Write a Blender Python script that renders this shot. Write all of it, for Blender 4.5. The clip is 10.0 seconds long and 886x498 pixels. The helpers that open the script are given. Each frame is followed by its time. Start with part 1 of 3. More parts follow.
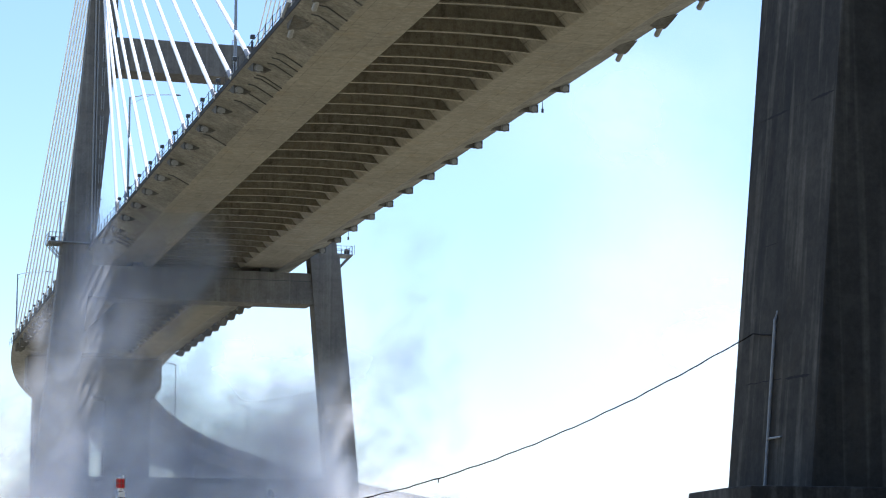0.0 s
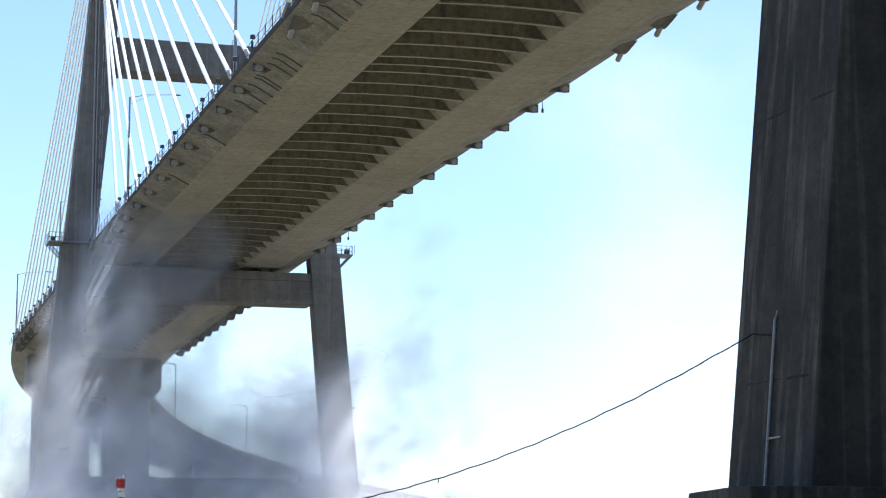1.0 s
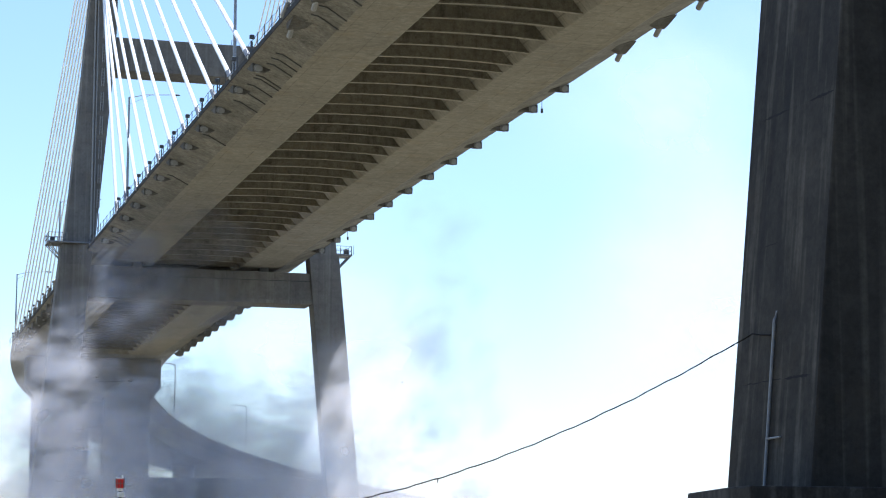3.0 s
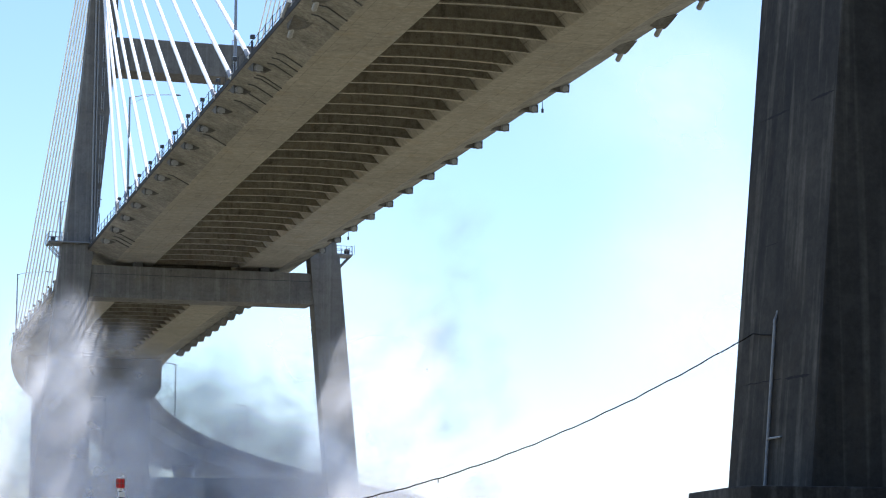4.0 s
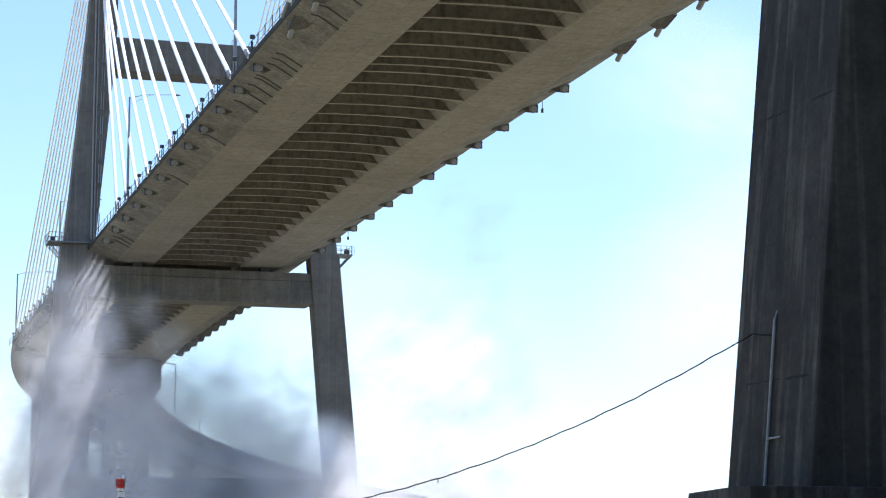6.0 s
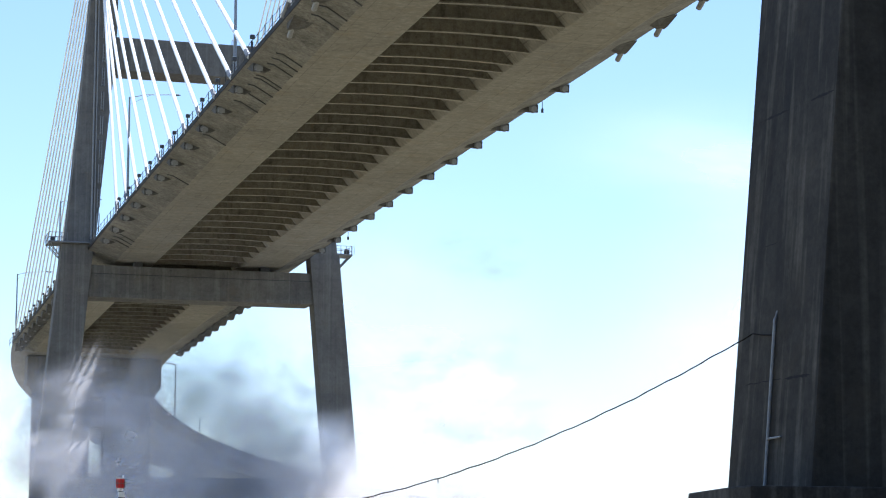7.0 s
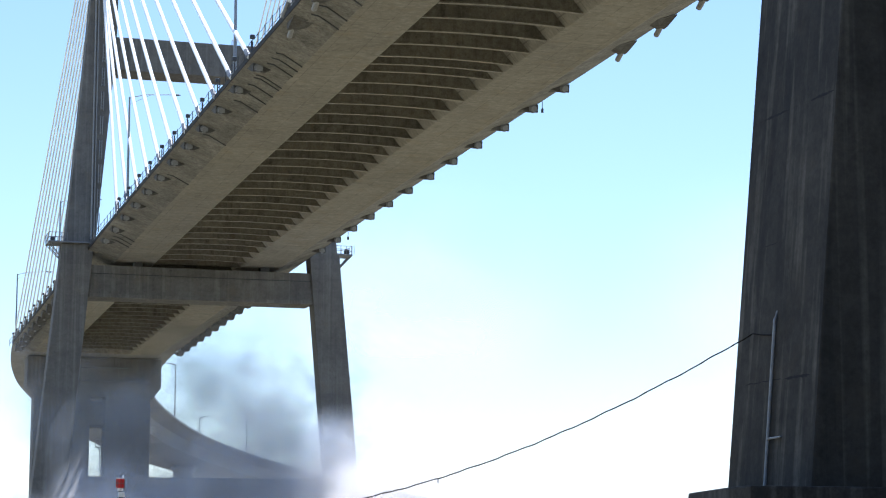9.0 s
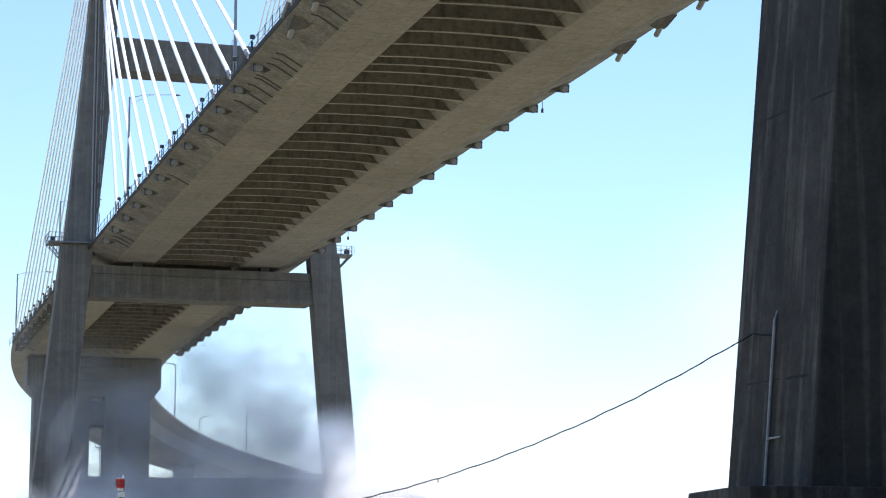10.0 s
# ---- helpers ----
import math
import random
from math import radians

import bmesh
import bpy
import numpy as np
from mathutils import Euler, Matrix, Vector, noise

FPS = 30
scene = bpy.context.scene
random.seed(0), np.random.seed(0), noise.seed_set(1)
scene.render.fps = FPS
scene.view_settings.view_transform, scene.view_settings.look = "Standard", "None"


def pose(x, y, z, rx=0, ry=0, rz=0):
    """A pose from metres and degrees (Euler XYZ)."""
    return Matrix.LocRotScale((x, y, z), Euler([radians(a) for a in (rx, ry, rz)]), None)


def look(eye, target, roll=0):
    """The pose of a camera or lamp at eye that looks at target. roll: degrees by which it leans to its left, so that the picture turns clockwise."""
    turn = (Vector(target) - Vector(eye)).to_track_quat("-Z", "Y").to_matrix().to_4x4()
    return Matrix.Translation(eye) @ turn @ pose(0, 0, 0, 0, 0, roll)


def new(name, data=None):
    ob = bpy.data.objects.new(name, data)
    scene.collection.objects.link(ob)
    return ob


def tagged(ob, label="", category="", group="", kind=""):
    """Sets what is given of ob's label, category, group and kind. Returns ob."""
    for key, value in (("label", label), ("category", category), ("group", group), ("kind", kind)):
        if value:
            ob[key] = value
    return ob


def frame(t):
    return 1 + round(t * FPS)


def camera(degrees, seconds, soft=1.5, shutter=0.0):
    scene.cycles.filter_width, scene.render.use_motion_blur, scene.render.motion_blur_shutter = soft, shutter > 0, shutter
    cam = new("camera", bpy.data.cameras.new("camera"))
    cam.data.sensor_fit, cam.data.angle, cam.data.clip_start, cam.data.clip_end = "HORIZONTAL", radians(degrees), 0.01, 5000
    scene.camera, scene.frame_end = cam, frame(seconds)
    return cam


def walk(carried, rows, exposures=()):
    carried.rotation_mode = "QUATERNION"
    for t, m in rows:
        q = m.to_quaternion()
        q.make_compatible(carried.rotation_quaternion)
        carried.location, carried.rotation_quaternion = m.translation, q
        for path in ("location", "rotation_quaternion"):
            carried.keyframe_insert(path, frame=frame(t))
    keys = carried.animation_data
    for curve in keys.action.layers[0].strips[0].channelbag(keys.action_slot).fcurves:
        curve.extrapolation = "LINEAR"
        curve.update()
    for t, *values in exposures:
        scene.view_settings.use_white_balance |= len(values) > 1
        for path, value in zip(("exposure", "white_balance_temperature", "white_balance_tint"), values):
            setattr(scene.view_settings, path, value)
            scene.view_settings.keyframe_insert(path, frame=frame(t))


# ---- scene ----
cam = camera(23.05, 10.0, soft=1.1)

EYE = Vector((-42.525, -238.986, 2.0))
YAW, PITCH, ROLL = 0.288352, 0.142789, -0.002292
PX = 1 / 3846.0


def cam_pose(dx=0.0, dy=0.0):
    """Camera pose; dx, dy: the small shake of the tripod, right and down in the picture."""
    yaw, pitch = YAW - dx * PX, PITCH + dy * PX
    way = Vector((math.sin(yaw) * math.cos(pitch), math.cos(yaw) * math.cos(pitch), math.sin(pitch)))
    return look(EYE, EYE + way * 100, -math.degrees(ROLL))


walk(cam, [(0.0, cam_pose()), (1.1, cam_pose()), (1.5, cam_pose(2.0, 1.0)), (2.0, cam_pose(-2.2, -0.5)), (2.6, cam_pose(-1.8, 0.2)),
           (3.8, cam_pose()), (4.5, cam_pose(-0.4, 0)), (10.0, cam_pose(-0.4, 0))],
     exposures=[(0.0, 0.57, 5650, 11), (10.0, 0.57, 5650, 11)])

# ---- light ----
SUN = Vector((0.15, 0.24, 0.96)).normalized()
SUN_EL, SUN_AZ = math.asin(SUN.z), math.atan2(SUN.x, SUN.y)
world = bpy.data.worlds.new("sky")
scene.world = world
world.use_nodes = True
wn = world.node_tree
sky = wn.nodes.new("ShaderNodeTexSky")
sky.sky_type, sky.sun_disc = "NISHITA", False
sky.sun_elevation, sky.sun_rotation = SUN_EL, SUN_AZ
sky.air_density, sky.dust_density, sky.ozone_density = 1.0, 0.45, 1.6
bg = wn.nodes["Background"]
bg.inputs["Strength"].default_value = 0.135
wn.links.new(sky.outputs["Color"], bg.inputs["Color"])
sun = new("sun", bpy.data.lights.new("sun", "SUN"))
sun.data.energy, sun.data.angle, sun.data.color = 4.9, radians(0.53), (1.0, 0.95, 0.87)
sun.matrix_world = look(SUN * 500, (0, 0, 0))
scene.cycles.transparent_max_bounces = 180


# ---- materials ----
def material(name, base, rough=0.85, metal=0.0):
    m = bpy.data.materials.new(name)
    m.use_nodes = True
    b = m.node_tree.nodes["Principled BSDF"]
    b.inputs["Base Color"].default_value = (*base, 1)
    b.inputs["Roughness"].default_value, b.inputs["Metallic"].default_value = rough, metal
    return m, m.node_tree, b


def tex_noise(nt, vec, scale, detail=5.0, rough=0.6, squash=None):
    n = nt.nodes.new("ShaderNodeTexNoise")
    n.inputs["Scale"].default_value, n.inputs["Detail"].default_value, n.inputs["Roughness"].default_value = scale, detail, rough
    if squash:
        mp = nt.nodes.new("ShaderNodeMapping")
        mp.inputs["Scale"].default_value = squash
        nt.links.new(vec, mp.inputs["Vector"])
        vec = mp.outputs["Vector"]
    nt.links.new(vec, n.inputs["Vector"])
    return n.outputs["Fac"]


def ramp(nt, fac, *stops):
    r = nt.nodes.new("ShaderNodeValToRGB")
    while len(r.color_ramp.elements) < len(stops):
        r.color_ramp.elements.new(0.5)
    for e, (p, c) in zip(r.color_ramp.elements, stops):
        e.position, e.color = p, (*c, 1) if len(c) == 3 else c
    nt.links.new(fac, r.inputs["Fac"])
    return r.outputs["Color"]


def blend(nt, fac, a, b, mode="MIX"):
    n = nt.nodes.new("ShaderNodeMix")
    n.data_type, n.blend_type = "RGBA", mode
    for key, v in ((0, fac), (6, a), (7, b)):
        if hasattr(v, "is_output"):
            nt.links.new(v, n.inputs[key])
        elif key:
            n.inputs[key].default_value = (*v, 1)
        else:
            n.inputs[key].default_value = v
    return n.outputs[2]


def concrete(name, light, dark, streak=0.35, blot=0.5, scale=1.0, streak_col=(0.03, 0.03, 0.032), boards=None, grit_depth=0.5, pale_run=0.10):
    """Weathered cast concrete: blotches, runs of dirt down the faces, pores."""
    m, nt, b = material(name, light, 0.88)
    co = nt.nodes.new("ShaderNodeNewGeometry").outputs["Position"]
    info = nt.nodes.new("ShaderNodeObjectInfo").outputs["Random"]
    big = tex_noise(nt, co, 0.22 * scale, 6, 0.62)
    col = blend(nt, ramp(nt, big, (0.5 - 0.25 * blot, (0, 0, 0)), (0.5 + 0.25 * blot, (1, 1, 1))), dark, light)
    tone = ramp(nt, info, (0.0, (0.90, 0.90, 0.90)), (1.0, (1.05, 1.04, 1.02)))
    col = blend(nt, 1.0, col, tone, "MULTIPLY")
    run = tex_noise(nt, co, 1.0, 4, 0.6, (1.7, 1.7, 0.05))
    col = blend(nt, ramp(nt, run, (0.52, (0, 0, 0)), (0.74, (streak,) * 3)), col, streak_col)
    pale = tex_noise(nt, co, 1.0, 3, 0.5, (2.3, 2.6, 0.05))
    col = blend(nt, ramp(nt, pale, (0.52, (0, 0, 0)), (0.68, (pale_run,) * 3)), col, [min(1, 1.9 * c) for c in light])
    fine = tex_noise(nt, co, 5.5 * scale, 6, 0.7)
    col = blend(nt, 0.55, col, ramp(nt, fine, (0.3, (1 - grit_depth,) * 3), (0.7, (1 + 0.55 * grit_depth,) * 3)), "MULTIPLY")
    grit = tex_noise(nt, co, 1.4 * scale, 5, 0.7)
    col = blend(nt, 1.6 * grit_depth, col, ramp(nt, grit, (0.32, (0.6, 0.59, 0.57)), (0.55, (1.05, 1.05, 1.05)), (0.75, (1.2, 1.2, 1.2))), "MULTIPLY")
    warm = tex_noise(nt, co, 0.5 * scale, 6, 0.7)
    col = blend(nt, ramp(nt, warm, (0.54, (0, 0, 0)), (0.7, (0.45, 0.45, 0.45))), col, (light[0] * 0.85, light[1] * 0.72, light[2] * 0.55))
    spots = tex_noise(nt, co, 2.1 * scale, 7, 0.75)
    col = blend(nt, ramp(nt, spots, (0.60, (0, 0, 0)), (0.72, (0.5 * blot,) * 3)), col, streak_col)
    if boards:
        # marks of the shuttering: thin seams along and across
        for axis, every in zip((1, 0), boards):
            sep = nt.nodes.new("ShaderNodeSeparateXYZ")
            nt.links.new(co, sep.inputs[0])
            wob = nt.nodes.new("ShaderNodeMath")
            wob.operation = "PINGPONG"
            wob.inputs[1].default_value = every / 2
            nt.links.new(sep.outputs[axis], wob.inputs[0])
            seam = ramp(nt, wob.outputs[0], (0.0, (1, 1, 1)), (0.05, (0, 0, 0)))
            worn = ramp(nt, tex_noise(nt, co, 0.9, 4, 0.6), (0.36, (0, 0, 0)), (0.58, (0.6, 0.6, 0.6)))
            col = blend(nt, blend(nt, 1.0, seam, worn, "MULTIPLY"), col, (0.07, 0.062, 0.05))
    b.inputs["Specular IOR Level"].default_value = 0.3
    nt.links.new(col, b.inputs["Base Color"])
    bump = nt.nodes.new("ShaderNodeBump")
    bump.inputs["Strength"].default_value, bump.inputs["Distance"].default_value = 0.5, 0.02
    nt.links.new(fine, bump.inputs["Height"])
    nt.links.new(bump.outputs["Normal"], b.inputs["Normal"])
    return m


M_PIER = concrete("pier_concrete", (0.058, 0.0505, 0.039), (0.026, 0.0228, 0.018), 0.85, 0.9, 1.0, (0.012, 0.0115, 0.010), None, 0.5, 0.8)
M_FOOT = concrete("footing_concrete", (0.05, 0.045, 0.038), (0.014, 0.013, 0.011), 0.9, 1.0, 2.2, (0.008, 0.008, 0.008), None, 0.6, 0.8)
# recess shade between the beams put into the webs' base colour, with dirt runs
M_WEB_SHADE = concrete("web_concrete", (0.21, 0.192, 0.152), (0.14, 0.129, 0.102), 0.5, 1.0, 1.6, (0.03, 0.028, 0.024), None, 0.5)
M_TOWER = concrete("tower_concrete", (0.195, 0.183, 0.163), (0.120, 0.114, 0.104), 0.3, 1.0, 0.8, grit_depth=0.28, pale_run=0.22)
M_GIRDER = concrete("girder_concrete", (0.31, 0.287, 0.237), (0.235, 0.217, 0.18), 0.06, 0.9, 1.0, (0.06, 0.053, 0.045), (1.8, 2.2), 0.28, 0.15)
M_FASCIA = concrete("edge_concrete", (0.30, 0.285, 0.25), (0.13, 0.122, 0.105), 0.3, 1.0, 2.2, grit_depth=0.6)
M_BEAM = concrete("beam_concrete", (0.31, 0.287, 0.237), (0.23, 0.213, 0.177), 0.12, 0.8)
# slab colour darkened too, painting the shade of the bays under the deck
M_SLAB_SHADE = concrete("slab_concrete", (0.19, 0.175, 0.14), (0.13, 0.12, 0.096), 0.15, 0.9)
M_BLOCK = concrete("block_concrete", (0.15, 0.145, 0.137), (0.085, 0.082, 0.077), 0.4, 0.9, 2.0)
M_RIM = concrete("dirty_rim_concrete", (0.06, 0.057, 0.05), (0.025, 0.024, 0.022), 0.5, 1.0, 3.0)
M_RAMP = concrete("ramp_concrete", (0.33, 0.32, 0.31), (0.25, 0.245, 0.24), 0.35, 0.7)
M_ASPHALT, _nt, _b = material("asphalt", (0.055, 0.055, 0.058), 0.9)
M_JOINT, _nt, _b = material("dirt_in_joint", (0.006, 0.0055, 0.005), 0.95)


def grained(name, base, rough, metal=0.0, scale=8.0, depth=0.25):
    m, nt, b = material(name, base, rough, metal)
    co = nt.nodes.new("ShaderNodeTexCoord").outputs["Object"]
    n = tex_noise(nt, co, scale, 5, 0.65)
    col = blend(nt, 1.0, base, ramp(nt, n, (0.3, (1 - depth,) * 3), (0.7, (1 + depth * 0.5,) * 3)), "MULTIPLY")
    nt.links.new(col, b.inputs["Base Color"])
    return m


M_STEEL = grained("galvanised_steel", (0.20, 0.20, 0.20), 0.5, 0.6)
M_DARK = grained("dark_painted_steel", (0.06, 0.062, 0.065), 0.6, 0.2)
M_SHEATH = grained("white_cable_sheath", (0.93, 0.93, 0.91), 0.4, 0.0, 2.0, 0.08)
M_PIPE = grained("pale_plastic_conduit", (0.27, 0.27, 0.26), 0.5)
M_RUBBER = grained("black_cable_rubber", (0.018, 0.017, 0.016), 0.95)
M_RUBBER.node_tree.nodes["Principled BSDF"].inputs["Specular IOR Level"].default_value = 0.08
M_LAMP = grained("grey_lamp_housing", (0.30, 0.31, 0.32), 0.5, 0.3)
M_RED, _nt, _b = material("red_beacon_glass", (0.42, 0.012, 0.010), 0.25)
_b.inputs["Emission Color"].default_value, _b.inputs["Emission Strength"].default_value = (1.0, 0.05, 0.03, 1), 0.05
M_WHITE = grained("white_painted_metal", (0.75, 0.75, 0.73), 0.5)

M_GROUND, _nt, _b = material("river_bank_earth", (0.30, 0.24, 0.16), 0.95)
_co = _nt.nodes.new("ShaderNodeNewGeometry").outputs["Position"]
_n1, _n2 = tex_noise(_nt, _co, 0.03, 6), tex_noise(_nt, _co, 1.5, 6, 0.7)
_c = blend(_nt, _n1, (0.29, 0.25, 0.155), (0.215, 0.19, 0.12))
_nt.links.new(blend(_nt, 0.6, _c, ramp(_nt, _n2, (0.3, (0.7, 0.7, 0.7)), (0.7, (1.1, 1.1, 1.1))), "MULTIPLY"), _b.inputs["Base Color"])


# ---- mesh helpers ----
def part(name, bm, mat, parent=None, label=""):
    me = bpy.data.meshes.new(name)
    bm.normal_update()
    bm.to_mesh(me)
    bm.free()
    for m in mat if isinstance(mat, (list, tuple)) else [mat]:
        me.materials.append(m)
    ob = new(name, me)
    if parent:
        ob.parent = parent
    if label:
        ob["label"] = label
    return ob


def share(ob, m=None, parent=None):
    """Another object on the same mesh, with the same name stem."""
    o = new(ob.name.split(".")[0], ob.data)
    o.parent = parent if parent else ob.parent
    if m is not None:
        o.matrix_basis = m
    return o


def empty(name, at=(0, 0, 0)):
    ob = new(name)
    ob.location = at
    return ob


def loft(bm, rings, cap=True):
    """Quads between rings of points of equal count, closed round each ring."""
    vs = [[bm.verts.new(p) for p in ring] for ring in rings]
    n = len(vs[0])
    for a, b in zip(vs, vs[1:]):
        for i in range(n):
            bm.faces.new((a[i], a[(i + 1) % n], b[(i + 1) % n], b[i]))
    if cap:
        bm.faces.new(vs[0][::-1])
        bm.faces.new(vs[-1])
    bmesh.ops.recalc_face_normals(bm, faces=bm.faces)
    return bm


def box(bm, lo, hi, bevel=0.0):
    (x0, y0, z0), (x1, y1, z1) = lo, hi
    tmp = bmesh.new()
    loft(tmp, [[(x0, y0, z), (x1, y0, z), (x1, y1, z), (x0, y1, z)] for z in (z0, z1)])
    if bevel:
        bmesh.ops.bevel(tmp, geom=tmp.edges[:], offset=bevel, segments=2, affect="EDGES", profile=0.6)
    me = bpy.data.meshes.new("tmp")
    tmp.to_mesh(me)
    tmp.free()
    bm.from_mesh(me)
    bpy.data.meshes.remove(me)
    return bm


def tube(bm, pts, radius, sides=8, taper=None):
    """A round bar through points; taper: radius at the end."""
    pts = [Vector(p) for p in pts]
    rings = []
    for i, p in enumerate(pts):
        d = (pts[min(i + 1, len(pts) - 1)] - pts[max(i - 1, 0)]).normalized()
        side = d.cross(Vector((0, 0, 1)) if abs(d.z) < 0.95 else Vector((0, 1, 0))).normalized()
        up = side.cross(d)
        r = radius if taper is None else radius + (taper - radius) * i / (len(pts) - 1)
        rings.append([p + r * (math.cos(a) * side + math.sin(a) * up) for a in (2 * math.pi * k / sides for k in range(sides))])
    return loft(bm, rings)


# ---- the line of the bridge ----
LIFT = 2.0                      # eye height over the ground


def soffit(y):
    """Height of the girders' underside on the straight bridge (crest between the towers)."""
    return LIFT + 32.925 - 0.022804 * y - 4.8e-5 * y * y


EDGE = 1.34                     # depth of the deck at its rim
HALF, BOT, INN = 12.5, 9.32, 4.9
RIM_Z = 1.04                    # where the sloping outer face meets the rim
STEP = 7.2075


def half(side, y):
    """Half width of the deck at its rim, on either side of the axis."""
    return HALF if side < 0 else float(np.interp(y, (-45, 20, 86), (12.08, 12.5, 12.9)))



NEAR_Y = -190.9                 # front of the near tower; the far one stands at 0
stations_far_front = [-88.5 + STEP * i for i in range(12)]
cable_feet = [-88.6 + 6.65 * i for i in range(11)]
stations_far_back = [27.0 + 5.8 * i for i in range(11)]
stations_near_front = [-164.9 + STEP * i for i in range(10)]
stations_near_back = [-190.9 - 22.0 - STEP * i for i in range(4)]
ALL_STATIONS = stations_far_front + stations_far_back + stations_near_front
DECK_ENDS = (-262.0, 86.0)

# ---- ground ----
bm = bmesh.new()
box(bm, (-4500, -4500, -1.0), (4500, 4500, 0.0))
tagged(part("ground", bm, M_GROUND), "bare sandy river bank below the bridge", "ground", kind="structure")


# ---- towers ----
def leg_outer(z):
    """Near tower: distance of the legs' outer face from the axis."""
    return 15.886 + 0.0929 * (34.63 + LIFT - z)


def leg_inner(z):
    return 12.55 + 0.0745 * (28.4 + LIFT - z)


def far_outer(z):
    z -= LIFT
    return 15.7 + 0.095 * (34.6 - z) if z < 34.6 else float(np.interp(z, (34.6, 44, 57, 62.5, 92), (15.45, 14.65, 13.67, 13.27, 12.7)))


def far_inner(z):
    z -= LIFT
    return 12.77 + 0.0875 * (28.4 - z) if z < 34.6 else float(np.interp(z, (34.6, 45.5, 53.6, 58.8, 92), (12.1, 11.2, 10.53, 10.2, 10.2)))


def leg_block(z0, z1, side, outer, inner, depth, gap=0.012):
    """One lift of a leg, with a chamfered joint at top and bottom."""
    bm = bmesh.new()
    rings = []
    for z, inset in ((z0, gap), (z0 + gap, 0.0), (z1 - gap, 0.0), (z1, gap)):
        o, i, c = outer(z) - inset, inner(z) + inset, 0.04
        y0, y1 = inset, depth - inset
        ring = [(o - c, y0), (o, y0 + c), (o, y1 - c), (o - c, y1), (i + c, y1), (i, y1 - c), (i, y0 + c), (i + c, y0)]
        rings.append([(side * x, y, z) for x, y in ring])
    return loft(bm, rings)


def tower(x, y, label, outer, inner, depth, mat, joints, notch=0.012):
    t = empty("bridge_tower", (x, y, 0))
    tagged(t, label, "bridge tower", "towers of the bridge")
    z_foot = LIFT + 1.75
    levels = sorted([z_foot, *(z for z in joints if abs(z - LIFT - 34.6) > 0.8 and z < LIFT + 91), LIFT + 34.6, LIFT + 92])
    for side in (-1, 1):
        for z, top in zip(levels, levels[1:]):
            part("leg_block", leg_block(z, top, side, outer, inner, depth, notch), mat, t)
        bm = bmesh.new()
        plan = [(12.6, -1.9), (21.42, -1.9), (21.42, -0.7), (20.5, 3.95), (18.2, depth + 1.2), (12.6, depth + 1.2)]
        loft(bm, [[(side * px, py, z) for px, py in plan] for z in (-0.6, z_foot)])
        bmesh.ops.bevel(bm, geom=bm.edges[:], offset=0.05, segments=2, affect="EDGES", profile=0.6)
        part("footing", bm, M_FOOT, t, "broad stained concrete footing")
    bm = bmesh.new()
    zl, zt = LIFT + 28.85, LIFT + 32.40
    box(bm, (-inner(zl) - 0.1, 0.35, zl), (inner(zl) + 0.1, 4.6, zt), 0.06)
    cross = part("lower_crossbeam", bm, M_TOWER, t)
    bm = bmesh.new()
    box(bm, (-inner(zl) + 0.05, 0.27, zl - 0.02), (inner(zl) - 0.05, 0.5, zl + 0.38), 0.03)
    part("lip", bm, M_TOWER, cross)
    bm = bmesh.new()
    tube(bm, [(-inner(zl) + 0.3, 0.30, zt - 0.95), (0, 0.30, zt - 0.97), (inner(zl) - 0.3, 0.30, zt - 0.95)], 0.035, 6)
    part("conduit", bm, M_DARK, cross)
    bm = bmesh.new()
    box(bm, (-inner(LIFT + 54) - 0.1, 0.3, LIFT + 54.55), (inner(LIFT + 54) + 0.1, 4.6, LIFT + 58.35), 0.06)
    part("upper_crossbeam", bm, M_TOWER, t)
    bm = bmesh.new()
    tube(bm, [(3.6, 1.2, LIFT + 58.3), (3.6, 1.2, LIFT + 59.9)], 0.06, 6)
    tube(bm, [(3.1, 1.2, LIFT + 58.3), (3.1, 1.2, LIFT + 59.1), (4.1, 1.2, LIFT + 59.1), (4.1, 1.2, LIFT + 58.3)], 0.05, 6)
    part("mast", bm, M_STEEL, t)
    bm = bmesh.new()
    box(bm, (-inner(LIFT + 7) - 0.2, 0.4, LIFT + 1.2), (inner(LIFT + 7) + 0.2, depth - 0.3, LIFT + 9.1), 0.06)
    part("base_strut", bm, M_TOWER, t, "low concrete wall between the legs")
    # bearings between the crossbeam and the deck
    for xb in (-7.2, 7.2):
        bm = bmesh.new()
        box(bm, (xb - 0.5, 0.6, zt - 0.02), (xb + 0.5, 1.7, soffit(y) + 0.02), 0.02)
        part("bearing", bm, M_DARK, t)
    # maintenance platforms round the legs at deck level
    for side in (-1, 1):
        zp = LIFT + 34.62
        x0, x1 = inner(zp) + 0.35, 17.25
        y_in = -0.75 if side < 0 else 0.2
        bm = bmesh.new()
        box(bm, (min(side * x0, side * x1), y_in, zp), (max(side * x0, side * x1), depth + 0.6, zp + 0.16), 0.02)
        deck = part("platform", bm, M_STEEL, t, "galvanised maintenance platform with railing")
        bm = bmesh.new()
        for yy in (y_in + 0.05, depth + 0.55):
            for zz in (0.55, 1.1):
                tube(bm, [(side * (outer(zp) - 0.2), yy, zp + zz), (side * x1, yy, zp + zz)], 0.03, 6)
            for k in range(4):
                xx = side * (outer(zp) - 0.2 + (x1 - outer(zp) + 0.2) * k / 3)
                tube(bm, [(xx, yy, zp), (xx, yy, zp + 1.1)], 0.03, 6)
